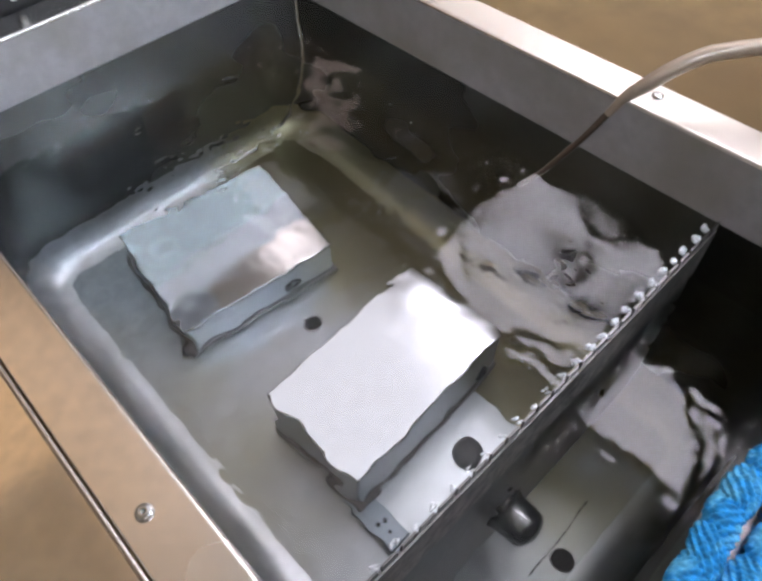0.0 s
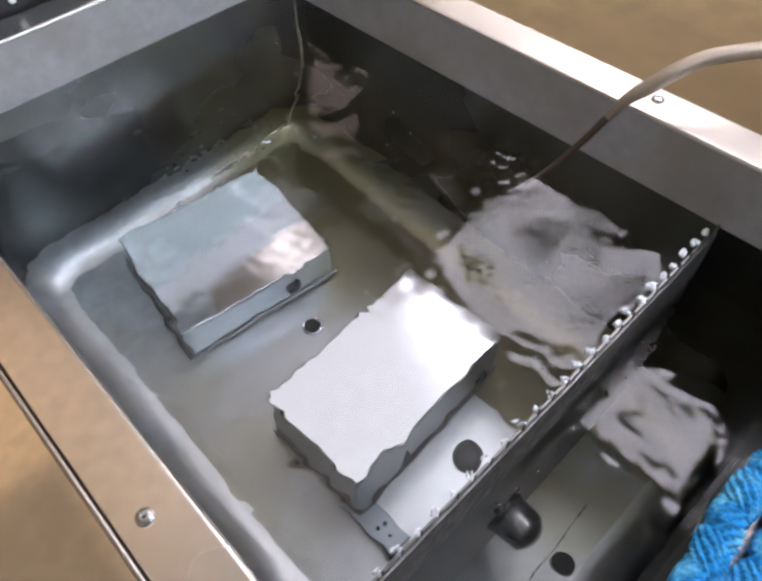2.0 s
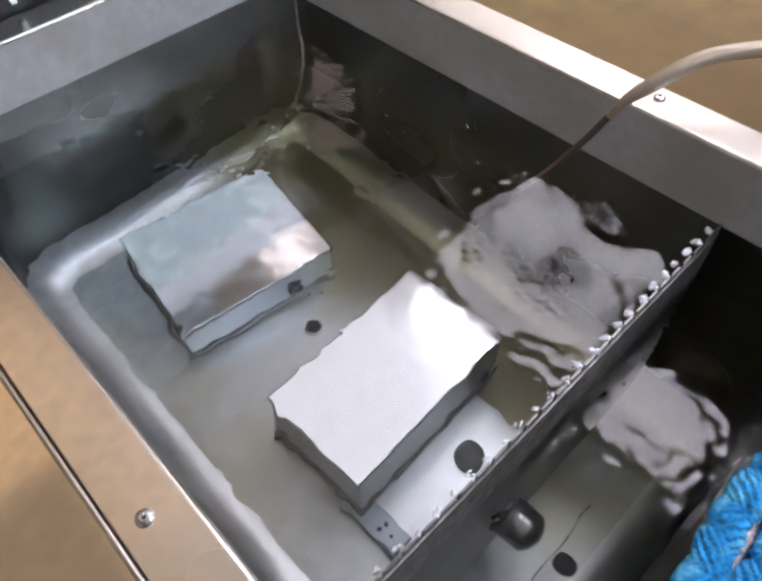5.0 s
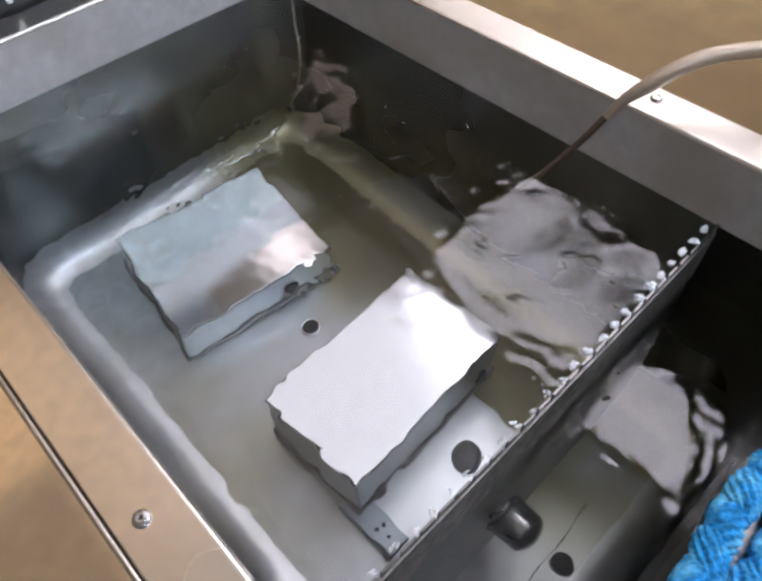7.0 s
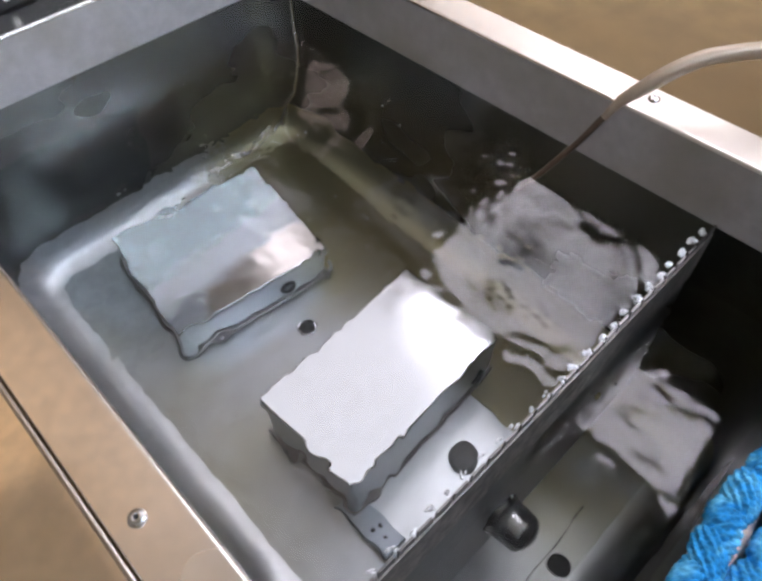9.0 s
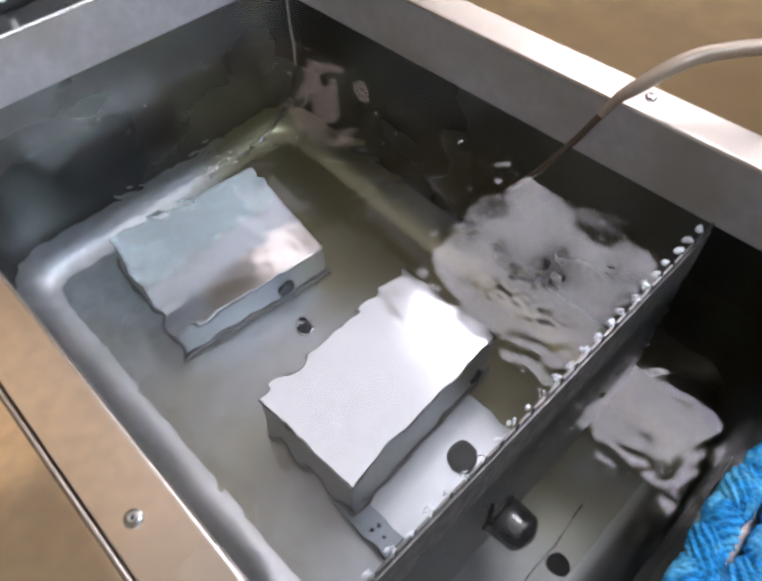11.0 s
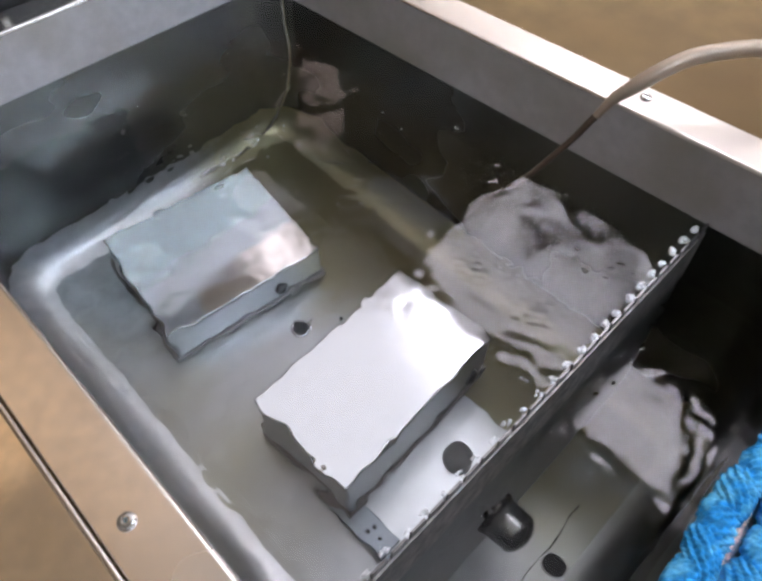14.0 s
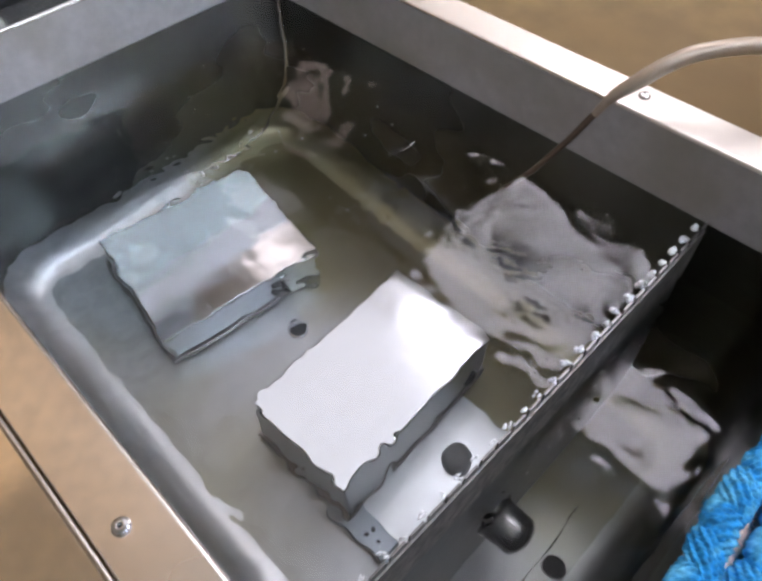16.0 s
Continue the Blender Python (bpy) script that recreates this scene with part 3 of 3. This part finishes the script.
def sheet_bm(x0, x1, y0, y1, z, holes, wave, step=0.0032):
    pts, edges = [], []
    nx, ny = int((x1 - x0) / step), int((y1 - y0) / step)
    for i in range(nx + 1):
        for j in range(ny + 1):
            px, py = x0 + (x1 - x0) * i / nx, y0 + (y1 - y0) * j / ny
            if all(math.hypot(px - hx, py - hy) > hr + step * 0.45 for hx, hy, hr in holes):
                pts.append(Vector((px, py)))
    for hx, hy, hr in holes:
        s, k = len(pts), 160
        pts += [Vector((hx + hr * math.cos(2 * math.pi * i / k), hy + hr * math.sin(2 * math.pi * i / k))) for i in range(k)]
        edges += [(s + i, s + (i + 1) % k) for i in range(k)]
    vs, _, fs, *_ = delaunay_2d_cdt(pts, edges, [], 0, 1e-6)
    bm = bmesh.new()
    bv = []
    for v in vs:
        k = min([1.0] + [ease((math.hypot(v.x - hx, v.y - hy) - hr - 0.004) / 0.010) for hx, hy, hr in holes])
        bv.append(bm.verts.new((v.x, v.y, z + k * wave(v.x, v.y))))
    for f in fs:
        cx, cy = sum(vs[i].x for i in f) / 3, sum(vs[i].y for i in f) / 3
        if all(math.hypot(cx - hx, cy - hy) > hr * 0.9995 for hx, hy, hr in holes):
            bm.faces.new([bv[i] for i in f])
    bmesh.ops.recalc_face_normals(bm, faces=bm.faces)
    if sum(f.normal.z for f in bm.faces) < 0:
        bmesh.ops.reverse_faces(bm, faces=bm.faces)
    return bm


def ring_bm(r0, r1, wave, radial=0.0, radial_len=0.02):
    """Disc (r0 = 0) or ring of rippled water that is flat along its edges."""
    k = 360
    n = max(6, int((r1 - r0) / 0.0014))
    bm = bmesh.new()
    rows = []
    for i in range(n + 1):
        r = r0 + (r1 - r0) * i / n
        fade = ease((r1 - r - 0.002) / 0.005) * (ease((r - r0 - 0.002) / 0.005) if r0 else 1)
        if r < 1e-6:
            rows.append([bm.verts.new((0, 0, fade * wave(0, 0)))])
            continue
        row = []
        for j in range(k):
            a = 2 * math.pi * j / k
            x, y = r * math.cos(a), r * math.sin(a)
            row.append(bm.verts.new((x, y, fade * (wave(x, y) + radial * math.sin(2 * math.pi * r / radial_len)))))
        rows.append(row)
    for a, b in zip(rows, rows[1:]):
        for j in range(k):
            j2 = (j + 1) % k
            if len(a) == 1:
                bm.faces.new((a[0], b[j], b[j2]))
            else:
                bm.faces.new((a[j], b[j], b[j2], a[j2]))
    return bm


TURNING = []


def water_body(name, label, x0, x1, y0, y1, z, sheet_wave, discs):
    w = thing(name, label, "water", kind="structure")
    holes = [(d[0], d[1], d[2][-1]) for d in discs]
    s = part("calm_sheet", sheet_bm(x0, x1, y0, y1, z, holes, sheet_wave), WATER_MAT, w, smooth=True)
    s.visible_shadow = False
    for n_disc, (dx, dy, radii, seed, lo, hi, amount, speed) in enumerate(discs):
        r0 = 0.0
        for i, r1 in enumerate(radii):
            p = part("ripple", ring_bm(r0, r1, patchy(waves(seed + i, 14, lo, hi, amount), seed + i)), WATER_MAT, w, smooth=True)
            p.visible_shadow = False
            p.matrix_basis = pose(dx, dy, z)
            TURNING.append((p, dx, dy, z, speed * (1 if i % 2 == 0 else -0.8), seed + i))
            r0 = r1
    return w


SWELL, FINE = waves(3, 14, 0.014, 0.06, 0.02), waves(9, 12, 0.009, 0.016, 0.016)
CALM, ROUGH = waves(5, 14, 0.015, 0.05, 0.03), waves(6, 18, 0.008, 0.02, 0.16)


def sump_waves(x, y):
    """Short steep ripples under the weir that die away towards the front."""
    return CALM(x, y) + ROUGH(x, y) * math.exp(-((DIV_Y - y) / 0.016) ** 2)


water_body("water", "clear rippled water filling the tank to the weir", X0 + 0.0005, X1 - 0.0005, DIV_Y, Y1 - 0.0005, WATER,
           lambda x, y: SWELL(x, y) + FINE(x, y),
           [(0.352, -0.012, (0.045, 0.080), 11, 0.0062, 0.020, 0.105, 60),
            (0.215, 0.295, (0.05, 0.085), 21, 0.006, 0.022, 0.036, 30),
            (0.215, 0.085, (0.056,), 31, 0.006, 0.022, 0.030, -35),
            (0.375, 0.235, (0.085,), 41, 0.02, 0.06, 0.03, 28),
            (0.110, 0.005, (0.07,), 51, 0.008, 0.03, 0.030, -25),
            (0.300, 0.130, (0.036,), 81, 0.010, 0.03, 0.030, 45),
            (0.430, 0.112, (0.042,), 83, 0.010, 0.03, 0.040, -50),
            (0.086, 0.132, (0.050,), 85, 0.012, 0.04, 0.024, 30),
            (0.092, 0.428, (0.060,), 87, 0.012, 0.04, 0.026, -30),
            (0.328, 0.415, (0.072,), 89, 0.012, 0.04, 0.030, 35),
            (0.432, 0.370, (0.028,), 91, 0.012, 0.03, 0.030, -40),
            (0.250, 0.190, (0.021,), 93, 0.010, 0.03, 0.024, 50)])
water_body("sump_water", "dark rippled water in the lower sump behind the weir", X0 + 0.0005, X1 - 0.0005, Y0 + 0.0005, DIV_Y - 0.0018, SUMP,
           sump_waves,
           [(0.326, -0.164, (0.045,), 61, 0.008, 0.03, 0.026, 50),
            *[(0.135 + 0.0225 * i, -0.1065, (0.0105,), 110 + i, 0.005, 0.012, 0.15, 85 if i % 2 else -85) for i in range(12)],
            (0.225, -0.160, (0.041,), 71, 0.02, 0.05, 0.012, -40)])


BUBBLES = []


def bubbles():
    """Small round bubbles that drift on the water."""
    rnd = random.Random(8)
    spots = [(0.285, 0.13)] * 5 + [(0.30, 0.26)] * 4 + [(0.255, -0.055)] * 6 + [(0.37, 0.20)] * 3
    for cx, cy in spots:
        r = rnd.uniform(0.0006, 0.0011)
        b = mesh_object("bubble", lathe_bm([(r, 0.0), (r * 0.94, r * 0.35), (r * 0.7, r * 0.7), (r * 0.3, r * 0.93), (r * 0.05, r)], 14), GLINT_FOAM)
        tagged(b, "tiny pale bubble floating on the water", "bubble", "floating bubbles")
        x, y = cx + rnd.uniform(-0.03, 0.03), cy + rnd.uniform(-0.025, 0.025)
        b.matrix_basis = pose(x, y, WATER - 0.0002)
        BUBBLES.append((b, x, y, rnd.random() * 6.28))


bubbles()


def motions():
    for b, x, y, ph in BUBBLES:
        walk(b, [(k * 0.5, pose(x + 0.008 * math.sin(0.42 * k + ph), y + 0.008 * math.cos(0.31 * k + ph), WATER - 0.0002)) for k in range(33)])
    for ob, x, y, z, speed, seed in TURNING:
        rnd = random.Random(seed)
        a, rows = rnd.random() * 360, []
        for i in range(33):
            rows.append((i * 0.5, pose(x, y, z, 0, 0, a)))
            a += speed * (0.5 + 0.25 * (rnd.random() - 0.5))
        walk(ob, rows)
    for i, lip in enumerate(LIPS):
        rnd = random.Random(100 + i)
        p = lip.matrix_basis.translation.copy()
        walk(lip, [(k * 0.5, pose(p.x + rnd.uniform(-0.0012, 0.0012), p.y + rnd.uniform(-0.001, 0.001), p.z + rnd.uniform(-0.0008, 0.0008), 0, 0, rnd.uniform(-35, 35))) for k in range(33)])


motions()
